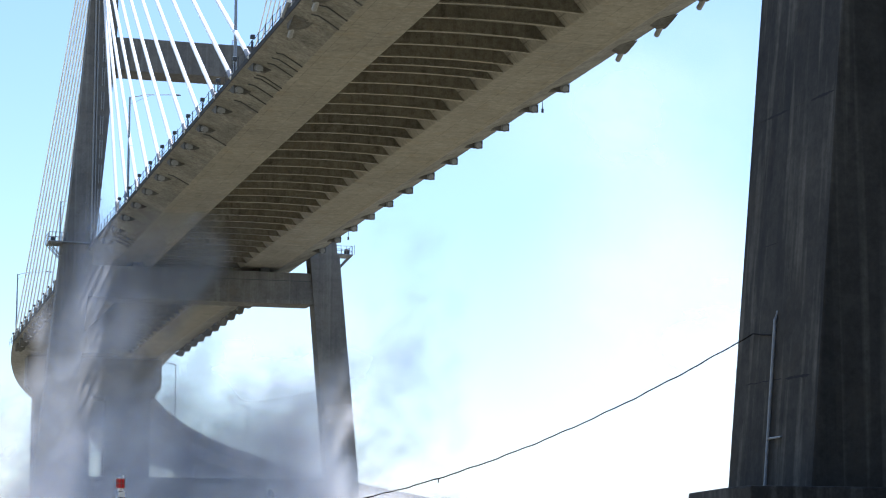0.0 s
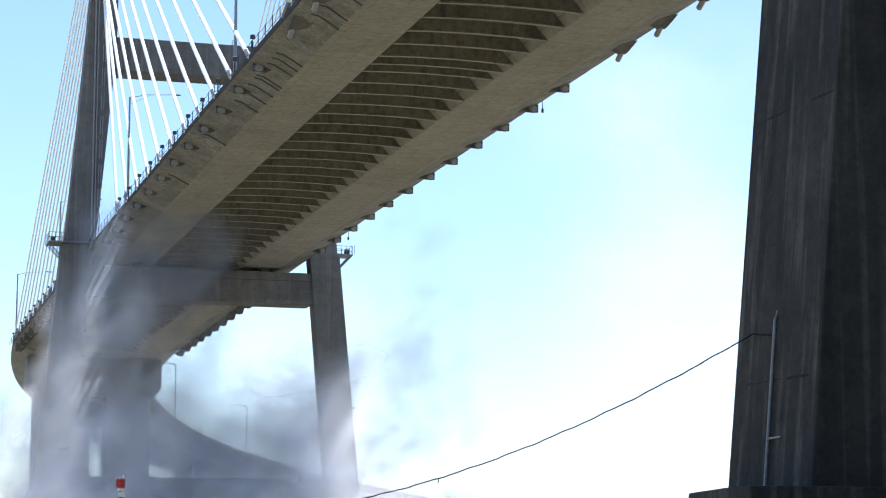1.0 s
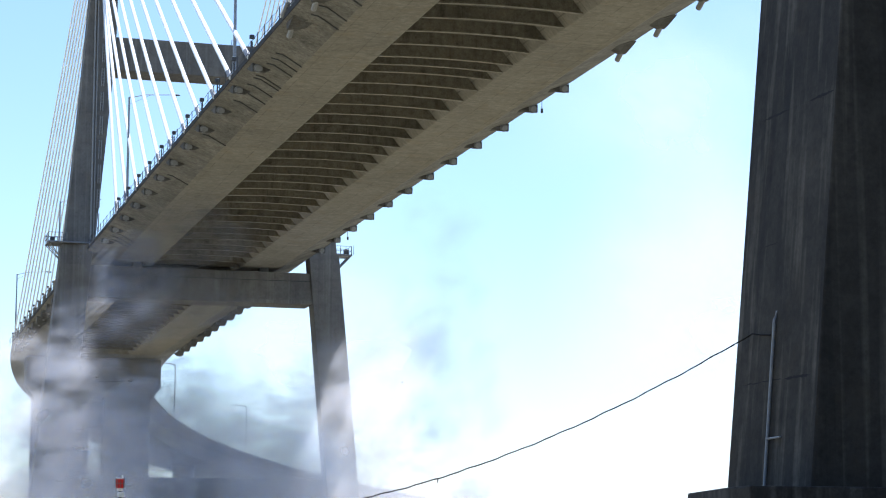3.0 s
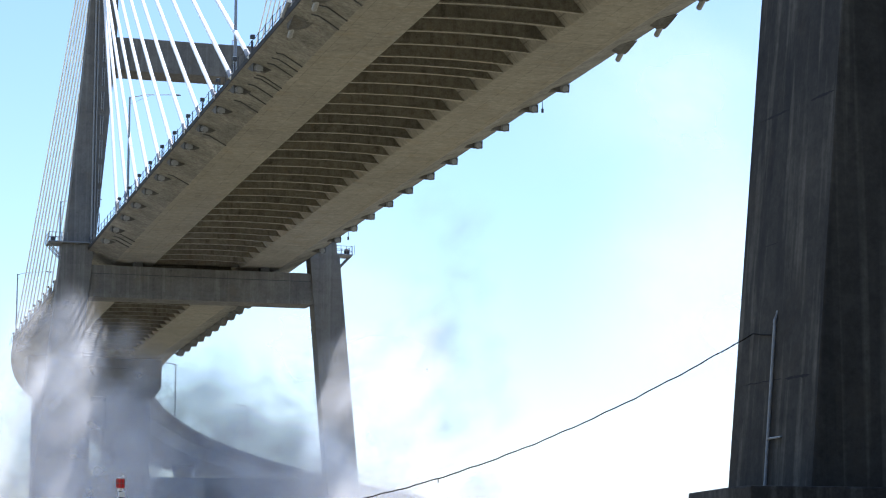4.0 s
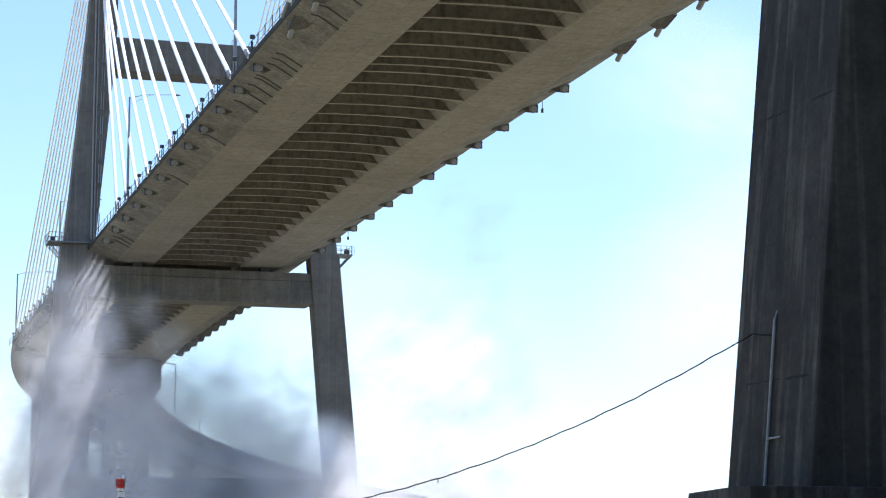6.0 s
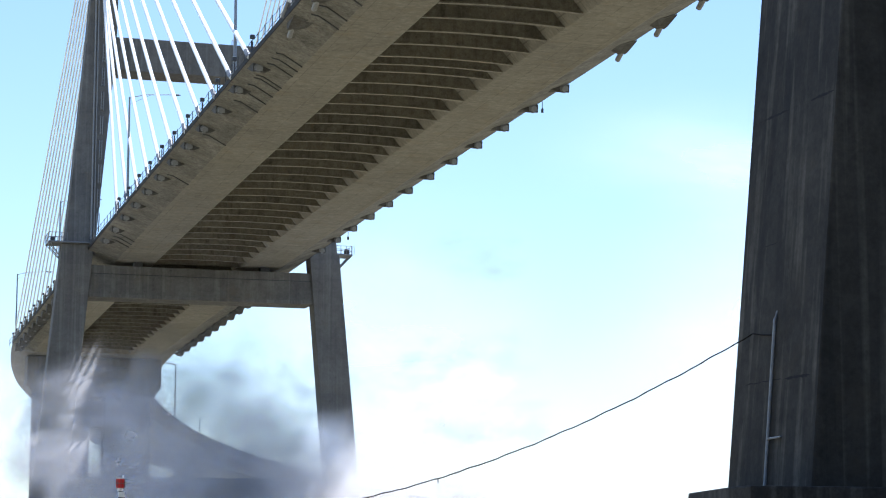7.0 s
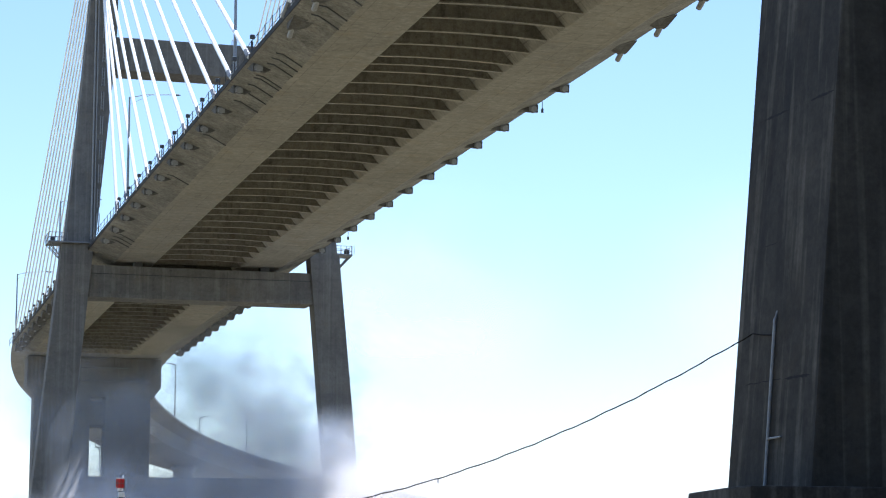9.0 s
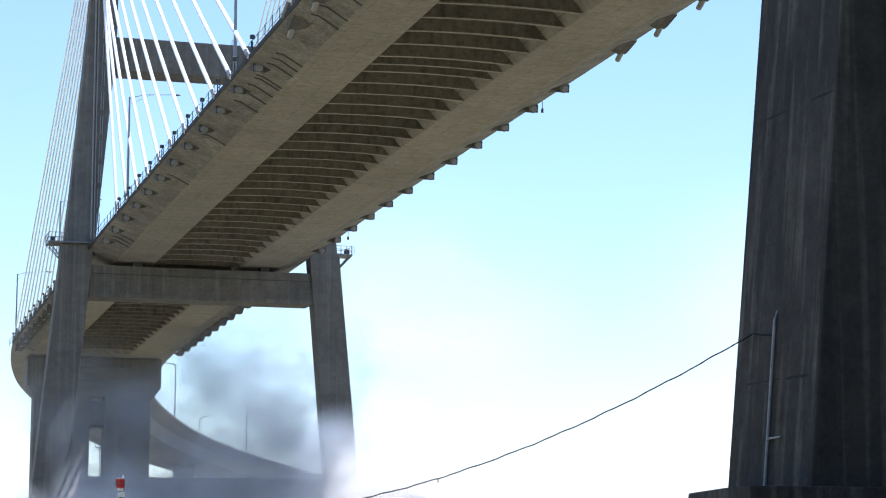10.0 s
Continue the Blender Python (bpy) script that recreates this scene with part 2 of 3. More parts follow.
        for zz in (0.55, 1.1):
            tube(bm, [(side * x1, y_in + 0.05, zp + zz), (side * x1, depth + 0.55, zp + zz)], 0.03, 6)
        for k in range(4):
            yy = -0.7 + (depth + 1.25) * k / 3
            tube(bm, [(side * x1, yy, zp), (side * x1, yy, zp + 1.1)], 0.03, 6)
        part("railing", bm, M_STEEL, deck)
        for k in range(4):
            yy = -0.5 + (depth + 0.9) * k / 3
            bm = bmesh.new()
            tube(bm, [(side * (x1 - 0.1), yy, zp), (side * (outer(zp - 1.5) - 0.05), min(max(yy, 0.1), depth - 0.1), zp - 1.5)], 0.05, 6)
            part("brace", bm, M_STEEL, deck)
        bm = bmesh.new()
        box(bm, (side * 16.7 - 0.25, 0.4, zp + 0.16), (side * 16.7 + 0.25, 1.0, zp + 0.75), 0.05)
        part("equipment_box", bm, M_DARK, deck)
    # conduits and a ladder on the face of one leg above the deck
    for xa, xb, r in ((12.75, 12.6, 0.10), (12.43, 12.28, 0.07)):
        bm = bmesh.new()
        tube(bm, [(-(xa + (xb - xa) * (1 - k / 11)), -0.12, LIFT + 35.2 + k * 4.5) for k in range(12)], r, 8)
        part("conduit", bm, M_PIPE, t, "pale conduit running up the leg")
    for k in range(17):
        z0 = LIFT + 36.0 + k * 2.75
        bm = bmesh.new()
        at = [-(11.75 - 0.16 * (z - 50) / 12 if z < 62 else 11.6) for z in (z0, z0 + 2.1)]
        for dx in (-0.13, 0.13):
            tube(bm, [(at[0] + dx, -0.10, z0), (at[1] + dx, -0.10, z0 + 2.1)], 0.06, 6)
        for q in range(6):
            tube(bm, [(at[0] - 0.13, -0.10, z0 + 0.2 + q * 0.35), (at[0] + 0.13, -0.10, z0 + 0.2 + q * 0.35)], 0.03, 5)
        part("ladder_section", bm, M_PIPE, t, "pale ladder section on the leg")
    return t


tower(0.35, 0.0, "tall weathered concrete bridge tower with crossbeams, carrying the deck", far_outer, far_inner, 2.2, M_TOWER, [LIFT + 1.75 + 3.4 * k for k in range(1, 27)])
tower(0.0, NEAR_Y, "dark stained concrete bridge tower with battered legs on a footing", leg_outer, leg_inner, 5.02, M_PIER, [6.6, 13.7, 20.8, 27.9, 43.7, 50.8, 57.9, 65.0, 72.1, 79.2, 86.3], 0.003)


# ---- deck ----
deck_thing = tagged(empty("bridge_deck", (0, 0, 0)), "long concrete cable-stayed bridge deck seen from below", "bridge deck")
edges_y = sorted({*(y + STEP / 2 for y in ALL_STATIONS if y < 0), *(y + STEP / 2 for y in stations_near_back), DECK_ENDS[0], DECK_ENDS[1], -1.0, 6.0, 13.0, 20.0, 27.0, 34.0, 41.0, 48.0, 55.0, 62.0, 69.0, 76.0,
                  -8.0, -14.5, -185.0, -192.0, -199.0})
edges_y = [y for i, y in enumerate(edges_y) if i == 0 or y - edges_y[i - 1] > 1.5 or y == DECK_ENDS[1]]


def girder_segment(y0, y1, side):
    """A cast length of edge girder: flat soffit, sloping outer face, battered inner face."""
    bm = bmesh.new()
    rings = []
    for y, inset in ((y0, 0.03), (y0 + 0.035, 0.0), (y1 - 0.035, 0.0), (y1, 0.03)):
        s = soffit(y)
        w = half(side, y) - 0.04 - inset
        prof = [(INN + 0.06, inset), (BOT - 0.05, inset), (BOT + 0.04, inset + 0.02), (w, RIM_Z), (w, EDGE - 0.12), (INN - 0.85, EDGE - 0.12),
                (INN - 0.8, 0.98), (INN - 0.02, 0.06)]
        rings.append([(side * x, y, s + z) for x, z in prof])
    loft(bm, rings)
    for f in bm.faces:
        c = f.calc_center_median()
        if abs(c.x) > BOT + 0.2 and abs(f.normal.y) < 0.5:
            f.material_index = 1
    return bm


for a, b in zip(edges_y, edges_y[1:]):
    for side in (-1, 1):
        part("girder_segment", girder_segment(a, b, side), [M_GIRDER, M_FASCIA], deck_thing)

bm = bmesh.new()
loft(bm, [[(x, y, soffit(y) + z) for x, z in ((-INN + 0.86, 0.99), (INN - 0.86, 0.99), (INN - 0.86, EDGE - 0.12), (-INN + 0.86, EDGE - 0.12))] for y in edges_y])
part("slab", bm, M_SLAB_SHADE, deck_thing)
bm = bmesh.new()
loft(bm, [[(x, y, soffit(y) + z) for x, z in ((-HALF + 0.9, EDGE - 0.118), (HALF - 0.9, EDGE - 0.118), (HALF - 0.9, EDGE - 0.04), (-HALF + 0.9, EDGE - 0.04))] for y in edges_y])
part("road_surface", bm, M_ASPHALT, deck_thing, "asphalt road surface")
for side in (-1, 1):
    bm = bmesh.new()
    loft(bm, [[(side * (half(side, y) + x), y, soffit(y) + z) for x, z in ((0.02, EDGE - 0.28), (0.02, EDGE + 0.10), (-0.22, EDGE + 0.10), (-0.45, EDGE - 0.115), (-0.03, EDGE - 0.115), (-0.03, EDGE - 0.28))] for y in edges_y])
    part("kerb", bm, M_RIM, deck_thing, "dirty concrete kerb along the rim")

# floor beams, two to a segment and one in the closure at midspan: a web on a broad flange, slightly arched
def beam_bottom(u):
    return 0.03 + 0.13 * (1 - u * u)


bm = bmesh.new()
us = [-1 + k / 6 for k in range(13)]
for y0, y1, lift, top in ((-0.19, 0.19, 0.0, 0.12), (-0.13, 0.13, 0.125, None)):
    reach = INN - 0.03 - lift * 0.8
    low = [(u * reach, beam_bottom(u) + lift) for u in us]
    high = [(u * reach, beam_bottom(u) + top) for u in us[::-1]] if top else [(INN - 0.77, 1.0), (-INN + 0.77, 1.0)]
    web = bmesh.new()
    loft(web, [[(x, y, z) for x, z in low + high] for y in (y0, y1)])
    # only the flange underside keeps plain concrete; all other faces carry the painted shade
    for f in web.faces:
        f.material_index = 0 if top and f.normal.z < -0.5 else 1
    tmp = bpy.data.meshes.new("tmp")
    web.to_mesh(tmp)
    web.free()
    bm.from_mesh(tmp)
    bpy.data.meshes.remove(tmp)
beam = part("floor_beam", bm, [M_BEAM, M_WEB_SHADE], deck_thing)
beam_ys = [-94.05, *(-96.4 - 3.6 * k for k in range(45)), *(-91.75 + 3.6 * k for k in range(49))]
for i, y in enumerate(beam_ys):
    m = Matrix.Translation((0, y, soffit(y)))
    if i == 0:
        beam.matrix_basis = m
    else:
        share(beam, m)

# anchor blocks of the stay cables under the rim
def anchor_bm(big):
    """Block hung under the rim, built for the side +x, tower towards +y."""
    bm = bmesh.new()

    def face(x):
        return RIM_Z * (x - BOT) / (HALF - 0.04 - BOT) + 0.06
    if big:
        rings = [[(xi, y, face(xi) + 0.05), (12.02, y, face(12.02)), (12.0, y, lo), (11.42, y, lo - 0.03)] for y, xi, lo in ((-0.12, 11.0, 0.50), (0.0, 10.9, 0.46), (0.55, 10.7, 0.52), (2.1, 10.6, 0.97))]
    else:
        rings = [[(xi, y, face(xi) + 0.05), (12.0, y, face(12.0)), (11.98, y, lo), (11.12, y, lo - 0.03)] for y, xi, lo in ((0.0, 10.6, 0.33), (0.06, 10.55, 0.29), (0.8, 10.6, 0.48), (1.9, 10.7, 0.88))]
    loft(bm, rings)
    bmesh.ops.bevel(bm, geom=bm.edges[:], offset=0.025, segments=1, affect="EDGES")
    pipe = bmesh.new()
    if big:
        c = Vector((11.68, 0.1, 0.62))
        tube(pipe, [c, c + Vector((0, -0.85, -0.42))], 0.19, 10)
    else:
        c = Vector((11.56, 0.15, 0.60))
        tube(pipe, [c, c + Vector((0, -0.20, -0.06))], 0.33, 14)
        tube(pipe, [c + Vector((0, -0.20, -0.06)), c + Vector((0, -0.36, -0.11))], 0.22, 12)
    return bm, pipe


for group, toward, big in ((stations_far_front, 1, False), (stations_far_back, -1, False), (stations_near_front, -1, True)):
    for side in (-1, 1):
        first = None
        for y in group:
            tall = 1.6 if y > 0 else 1.0
            m = Matrix.Translation((-0.2 if side < 0 else half(side, y) - 12.06, y, soffit(y) + 1 - tall)) @ Matrix.Diagonal((side, toward, tall, 1))
            if first is None:
                a, p = anchor_bm(big)
                first = part("anchor_block", a, M_BLOCK, deck_thing)
                first_pipe = part("anchor_pipe", p, M_PIPE, first)
                first.matrix_basis = m
            else:
                o = share(first, m)
                share(first_pipe, Matrix(), o)

# drain hoses down the outer face
for yy in (-109.0, -105.1, -102.8, -92.0, -90.5, -88.9, -85.1, -84.3, -82.1, -79.6, -76.6, -63.6, -45.7, -13.0, -11.1, -9.3):
    path = []
    for x, dy in ((-11.4, -0.85), (-11.2, -0.95), (-10.95, -1.1), (-10.2, -0.6), (-BOT - 0.03, 0.0)):
        path.append((x, yy + dy, soffit(yy + dy) + RIM_Z * (-x - BOT) / (HALF - 0.04 - BOT) - 0.02))
    bm = bmesh.new()
    tube(bm, path, 0.06, 6)
    part("drain_pipe", bm, M_DARK, deck_thing)
# end diaphragm
bm = bmesh.new()
box(bm, (-INN - 0.1, DECK_ENDS[1] - 0.7, soffit(DECK_ENDS[1]) + 0.03), (INN + 0.1, DECK_ENDS[1] - 0.05, soffit(DECK_ENDS[1]) + 1.0), 0.02)
part("end_diaphragm", bm, M_BEAM, deck_thing)
# hanging navigation lamps below the far rim
for y in (-82.3, -19.6):
    s = soffit(y) + EDGE - 0.4
    bm = bmesh.new()
    x = half(1, y) - 0.08
    tube(bm, [(x, y, s + 0.1), (x, y, s - 0.62)], 0.028, 6)
    tube(bm, [(x, y, s - 0.55), (x, y, s - 0.62), (x, y, s - 0.86)], 0.10, 10)
    part("hanging_lamp", bm, M_DARK, deck_thing, "small dark navigation lamp hanging on a rod")


# ---- stay cables ----
def stay(y, y_tower, side, back):
    d = abs(y - y_tower) - 34.0
    zt = LIFT + 65.0 + (d * 0.36 if d > 0 else d * 0.05)
    a = Vector((side * (half(side, y) - 0.05), y, soffit(y) + EDGE - 0.05))
    outer, inner = (far_outer, far_inner) if y_tower > -50 else (leg_outer, leg_inner)
    b = Vector((side * (outer(zt) + inner(zt)) / 2 + (0.2 if y_tower > -50 else 0.0), y_tower + (1.9 if back else 0.3), zt))
    c = tagged(empty("stay_cable", a), "white sheathed stay cable running up to the tower", "stay cable", "stay cables of the bridge")
    d = b - a
    bm = bmesh.new()
    tube(bm, [d * 0.0, d], 0.10 if back else 0.175, 12)
    part("sheath", bm, M_SHEATH, c)
    bm = bmesh.new()
    u = d.normalized()
    tube(bm, [u * 0.1, u * 1.6], 0.22, 10, 0.19)
    part("anchor_sleeve", bm, M_STEEL, c)
    return c


for side in (-1, 1):
    for y in cable_feet:
        stay(y, 0.0, side, False)
    for y in stations_far_back:
        stay(y, 0.0, side, True)
    for y in stations_near_front:
        stay(y, NEAR_Y, side, True)

# ---- the approach beyond the far tower: it descends and bends to the right ----
RAMP_S = (0, 60, 95, 130, 165, 200, 250, 300, 400, 560)
RAMP_TURN = (0, -0.0092, 0.0589, 0.1332, 0.2673, 0.3479, 0.4936, 0.6097, 0.7929, 0.80)
RAMP_GRADE = (-0.0228, -0.0228, -0.0309, -0.0416, -0.0489, -0.0531, -0.0548, -0.056, -0.0567, -0.055)


def ramp_line(step=2.0, end=520.0):
    """Points of the axis: (length, x, y, z, heading)."""
    rows, x, y, z, s = [], 0.0, 0.0, LIFT + 32.925, 0.0
    while s <= end:
        th = float(np.interp(s, RAMP_S, RAMP_TURN))
        rows.append((s, x, y, z, th))
        x, y, z = x + math.sin(th) * step, y + math.cos(th) * step, z + float(np.interp(s, RAMP_S, RAMP_GRADE)) * step
        s += step
    return rows


AXIS = ramp_line()


def ramp_at(s, off, dz):
    i = min(int(s / 2.0), len(AXIS) - 2)
    f = s / 2.0 - i
    a, b = AXIS[i], AXIS[i + 1]
    x, y, z, th = (a[k] + (b[k] - a[k]) * f for k in (1, 2, 3, 4))
    return Vector((x + off * math.cos(th), y - off * math.sin(th), z + dz))


def ramp_half(s):
    return float(np.interp(s, (84, 150), (12.5, 11.16)))


approach = tagged(empty("approach_viaduct"), "curved concrete approach viaduct descending beyond the tower", "viaduct")
seg_s = [86.2 + 9.0 * i for i in range(47)]
for a, b in zip(seg_s, seg_s[1:]):
    rings = []
    for k in range(4):
        s = a + (b - a) * k / 3
        w, dep = ramp_half(s), float(np.interp(s, (97.5, 118), (0.06, 2.5)))
        prof = [(w, EDGE), (w + 0.04, 0.95), (w - 0.3, 0.8), (w - 3.1, 0.0), (w - 4.0, -dep), (-w + 4.0, -dep), (-w + 3.1, 0.0), (-w + 0.3, 0.8), (-w - 0.04, 0.95),
                (-w, EDGE), (-w + 0.3, EDGE), (-w + 0.45, 0.9), (w - 0.45, 0.9), (w - 0.3, EDGE)]
        rings.append([ramp_at(s, x, z) for x, z in prof])
    bm = bmesh.new()
    loft(bm, rings)
    part("box_girder_segment", bm, M_RAMP, approach)


def ramp_pier(s, width, thick):
    top = ramp_at(s, 0, -2.52)
    th = float(np.interp(s, RAMP_S, RAMP_TURN))
    p = tagged(empty("viaduct_pier", (top.x, top.y, 0)), "slim concrete pier carrying the approach viaduct", "bridge pier", "piers of the approach")
    p.rotation_euler = (0, 0, -th)
    bm = bmesh.new()
    rings = []
    for z, w in ((0.0, width * 0.56), (top.z - 3.2, width * 0.5), (top.z - 1.4, width * 0.54), (top.z - 0.4, width * 0.8)):
        c = 0.25
        rings.append([(x, y, z) for x, y in ((w - c, -thick), (w, -thick + c), (w, thick - c), (w - c, thick), (-w + c, thick), (-w, thick - c), (-w, -thick + c), (-w + c, -thick))])
    loft(bm, rings)
    part("shaft", bm, M_RAMP, p)
    for x in (-width * 0.5, width * 0.5):
        bm = bmesh.new()
        box(bm, (x - 0.5, -0.5, top.z - 0.42), (x + 0.5, 0.5, top.z + 0.06), 0.02)
        part("bearing", bm, M_DARK, p)


for s in (207, 247, 300, 360, 424, 488):
    ramp_pier(s, 4.2, 1.3)

# the junction pier under the end of the stayed deck
jp = tagged(empty("junction_pier", (0, 92.0, 0)), "wide concrete hammerhead pier under the end of the deck", "bridge pier", "piers of the approach")
bm = bmesh.new()
zc = ramp_at(94, 0, -0.1).z
box(bm, (-9.6, 0, LIFT + 26.1), (10.7, 4.4, zc), 0.05)
loft(bm, [[(-8.6, 0.25, LIFT + 24.6), (9.6, 0.25, LIFT + 24.6), (9.6, 4.1, LIFT + 24.6), (-8.6, 4.1, LIFT + 24.6)],
          [(-9.55, 0.05, LIFT + 26.15), (10.65, 0.05, LIFT + 26.15), (10.65, 4.35, LIFT + 26.15), (-9.55, 4.35, LIFT + 26.15)]])
part("hammerhead", bm, M_TOWER, jp)
for x0, x1 in ((-8.5, 0.02), (2.25, 9.2)):
    z = 0.0
    while z < LIFT + 24.5:
        top = min(z + 3.9, LIFT + 24.62)
        bm = bmesh.new()
        box(bm, (x0 + 0.02, 0.4, z), (x1 - 0.02, 3.9, top), 0.05)
        part("shaft_block", bm, M_TOWER, jp)
        z = top
for k, (za, zb) in enumerate(((24.0, 20.3), (20.2, 20.05))):
    bm = bmesh.new()
    box(bm, (-0.1, 1.0, LIFT + zb), (2.3, 3.4, LIFT + za), 0.03)
    part("diaphragm", bm, M_TOWER, jp)
for zz in (27.0, 29.0):
    bm = bmesh.new()
    box(bm, (-3.0, -0.35, LIFT + zz), (5.6 if zz > 28 else 9.0, 0.02, LIFT + zz + 0.12), 0.01)
    part("ledge", bm, M_STEEL, jp)
for x in (-6.0, 0.0, 6.0):
    bm = bmesh.new()
    box(bm, (x - 0.6, 1.4, zc - 0.02), (x + 0.6, 2.6, zc + 0.06), 0.02)
    part("bearing", bm, M_DARK, jp)
lad = tagged(empty("caged_ladder", (1.5, 92.2, 0)), "steel access ladder with cage and small landing on the pier", "ladder")
bm = bmesh.new()
for x in (0.1, 0.62):
    tube(bm, [(x, 0, 0), (x, 0, LIFT + 18.6)], 0.05, 6)
part("rails", bm, M_STEEL, lad)
bm = bmesh.new()
for k in range(60):
    tube(bm, [(0.1, 0, 0.4 + k * 0.33), (0.62, 0, 0.4 + k * 0.33)], 0.02, 5)
part("rungs", bm, M_STEEL, lad)
for k in range(18):
    bm = bmesh.new()
    z = 2.6 + k * 1.0
    tube(bm, [(0.05, 0, z), (-0.1, -0.45, z), (0.36, -0.75, z), (0.78, -0.45, z), (0.66, 0, z)], 0.045, 5)
    part("cage_hoop", bm, M_STEEL, lad)
bm = bmesh.new()
box(bm, (-0.7, -0.9, LIFT + 16.9), (0.66, 0.2, LIFT + 17.02), 0.01)
for x in (-0.66, 0.62):
    tube(bm, [(x, -0.85, LIFT + 17), (x, -0.85, LIFT + 18.1)], 0.04, 5)
tube(bm, [(-0.66, -0.85, LIFT + 18.1), (0.62, -0.85, LIFT + 18.1)], 0.04, 5)
tube(bm, [(-0.66, -0.85, LIFT + 17.55), (0.62, -0.85, LIFT + 17.55)], 0.04, 5)
tube(bm, [(-0.6, -0.8, LIFT + 17), (0.6, -0.1, LIFT + 15.9)], 0.05, 5)
part("landing", bm, M_STEEL, lad)


# ---- street lamps on the deck and the viaduct ----
def street_lamp(base, arm_way, height, arm, rise=0.5, arm_r=0.05):
    p = tagged(empty("street_lamp", base), "slender grey street lamp with a single long arm", "street lamp", "street lamps of the bridge")
    bm = bmesh.new()
    tube(bm, [(0, 0, 0), (0, 0, height * 0.5), (0, 0, height)], 0.14, 10, 0.085)
    part("pole", bm, M_LAMP, p)
    bm = bmesh.new()
    box(bm, (-0.2, -0.2, 0), (0.2, 0.2, 0.09), 0.02)
    part("base_plate", bm, M_LAMP, p)
    w = Vector((arm_way[0], arm_way[1], 0)).normalized()
    tip = w * arm + Vector((0, 0, height + rise))
    bm = bmesh.new()
    tube(bm, [Vector((0, 0, height - 0.1)), w * arm * 0.35 + Vector((0, 0, height + rise * 0.65)), tip], arm_r, 6, arm_r * 0.8)
    tube(bm, [Vector((0, 0, height - 0.75)), w * arm * 0.5 + Vector((0, 0, height + rise * 0.72))], 0.018, 5)
    part("arm", bm, M_LAMP, p)
    bm = bmesh.new()
    rings = []
    side = w.cross(Vector((0, 0, 1)))
    for u, hw, hh in ((-0.15, 0.08, 0.05), (0.05, 0.16, 0.09), (0.5, 0.19, 0.10), (0.75, 0.09, 0.05)):
        c = tip + w * u
        rings.append([c + side * (hw * math.cos(a)) + Vector((0, 0, hh * math.sin(a))) for a in (k * math.pi / 4 for k in range(8))])
    loft(bm, rings)
    part("lamp_head", bm, M_DARK, p)
    return p


for y, tall in ((-28.1, 10.45), (-82.5, 10.45), (29.6, 10.45), (83.0, 9.6)):
    street_lamp((-HALF + 0.16, y, soffit(y) + EDGE + 0.11), (1, 0), tall, 4.3)
for s, side, tall in ((190.5, 1, 10.4), (258, 1, 10.4), (286, -1, 11.5)):
    b = ramp_at(s, side * (ramp_half(s) - 0.16), EDGE - 0.02)
    c = ramp_at(s, 0, EDGE)
    street_lamp(b, (c - b).xy, tall, 3.0, 0.4, 0.11)

# ---- fittings along the rim: stay dampers, small floodlights, wire fence ----
for side in (-1, 1):
    fence = tagged(empty("wire_fence", (0, 0, 0)), "low post-and-wire fence along the rim of the deck", "fence")
    y = -130.0
    prev = []
    first = None
    while y < 92:
        z = soffit(y) + EDGE + 0.10
        if first is None:
            bm = bmesh.new()
            tube(bm, [(0, 0, 0), (0, 0, 0.95)], 0.035, 5)
            first = part("post", bm, M_DARK, fence)
            first.location = (side * (half(side, y) - 0.05), y, z)
        else:
            share(first, Matrix.Translation((side * (half(side, y) - 0.05), y, z)))
        prev.append(Vector((side * (half(side, y) - 0.05), y, z)))
        y += STEP / 3
    for h in (0.35, 0.9):
        bm = bmesh.new()
        pts = []
        for a, b in zip(prev, prev[1:]):
            pts += [a + Vector((0, 0, h)), (a + b) / 2 + Vector((0, 0, h - 0.12))]
        tube(bm, pts, 0.022, 4)
        part("wire", bm, M_DARK, fence)

for y in cable_feet + stations_far_back:
    toward = 1 if y < 0 else -1
    z = soffit(y) + EDGE + 0.1
    f = tagged(empty("cable_floodlight", (-HALF + 0.05, y - toward * 0.9, z)), "small dark floodlight on a bracket beside the stay cable", "floodlight", "floodlights at the stay cables")
    h = 0.75 + 0.35 * random.random()
    yo = toward * 0.1
    bm = bmesh.new()
    tube(bm, [(0, 0, 0), (0, 0, h * 0.8), (0.05, yo, h)], 0.04, 6)
    tube(bm, [(0, -toward * 0.25, 0), (0, -toward * 0.25, h * 0.7)], 0.03, 5)
    part("bracket", bm, M_DARK, f)
    bm = bmesh.new()
    box(bm, (-0.15, yo - 0.15, h - 0.02), (0.2, yo + 0.15, h + 0.26), 0.05)
    part("housing", bm, M_DARK, f)
    bm = bmesh.new()
    box(bm, (-0.11, yo - 0.1, h + 0.265), (0.15, yo + 0.1, h + 0.29), 0.01)
    part("lens", bm, M_WHITE, f)

# ---- on the near tower leg: conduit, brackets, hanging wire ----
cond = tagged(empty("wall_conduit", (0, 0, 0)), "pale conduit pipe strapped to the tower leg", "conduit")


def on_leg(y, z, off=0.06):
    return Vector((-leg_outer(z) - off, y, z))


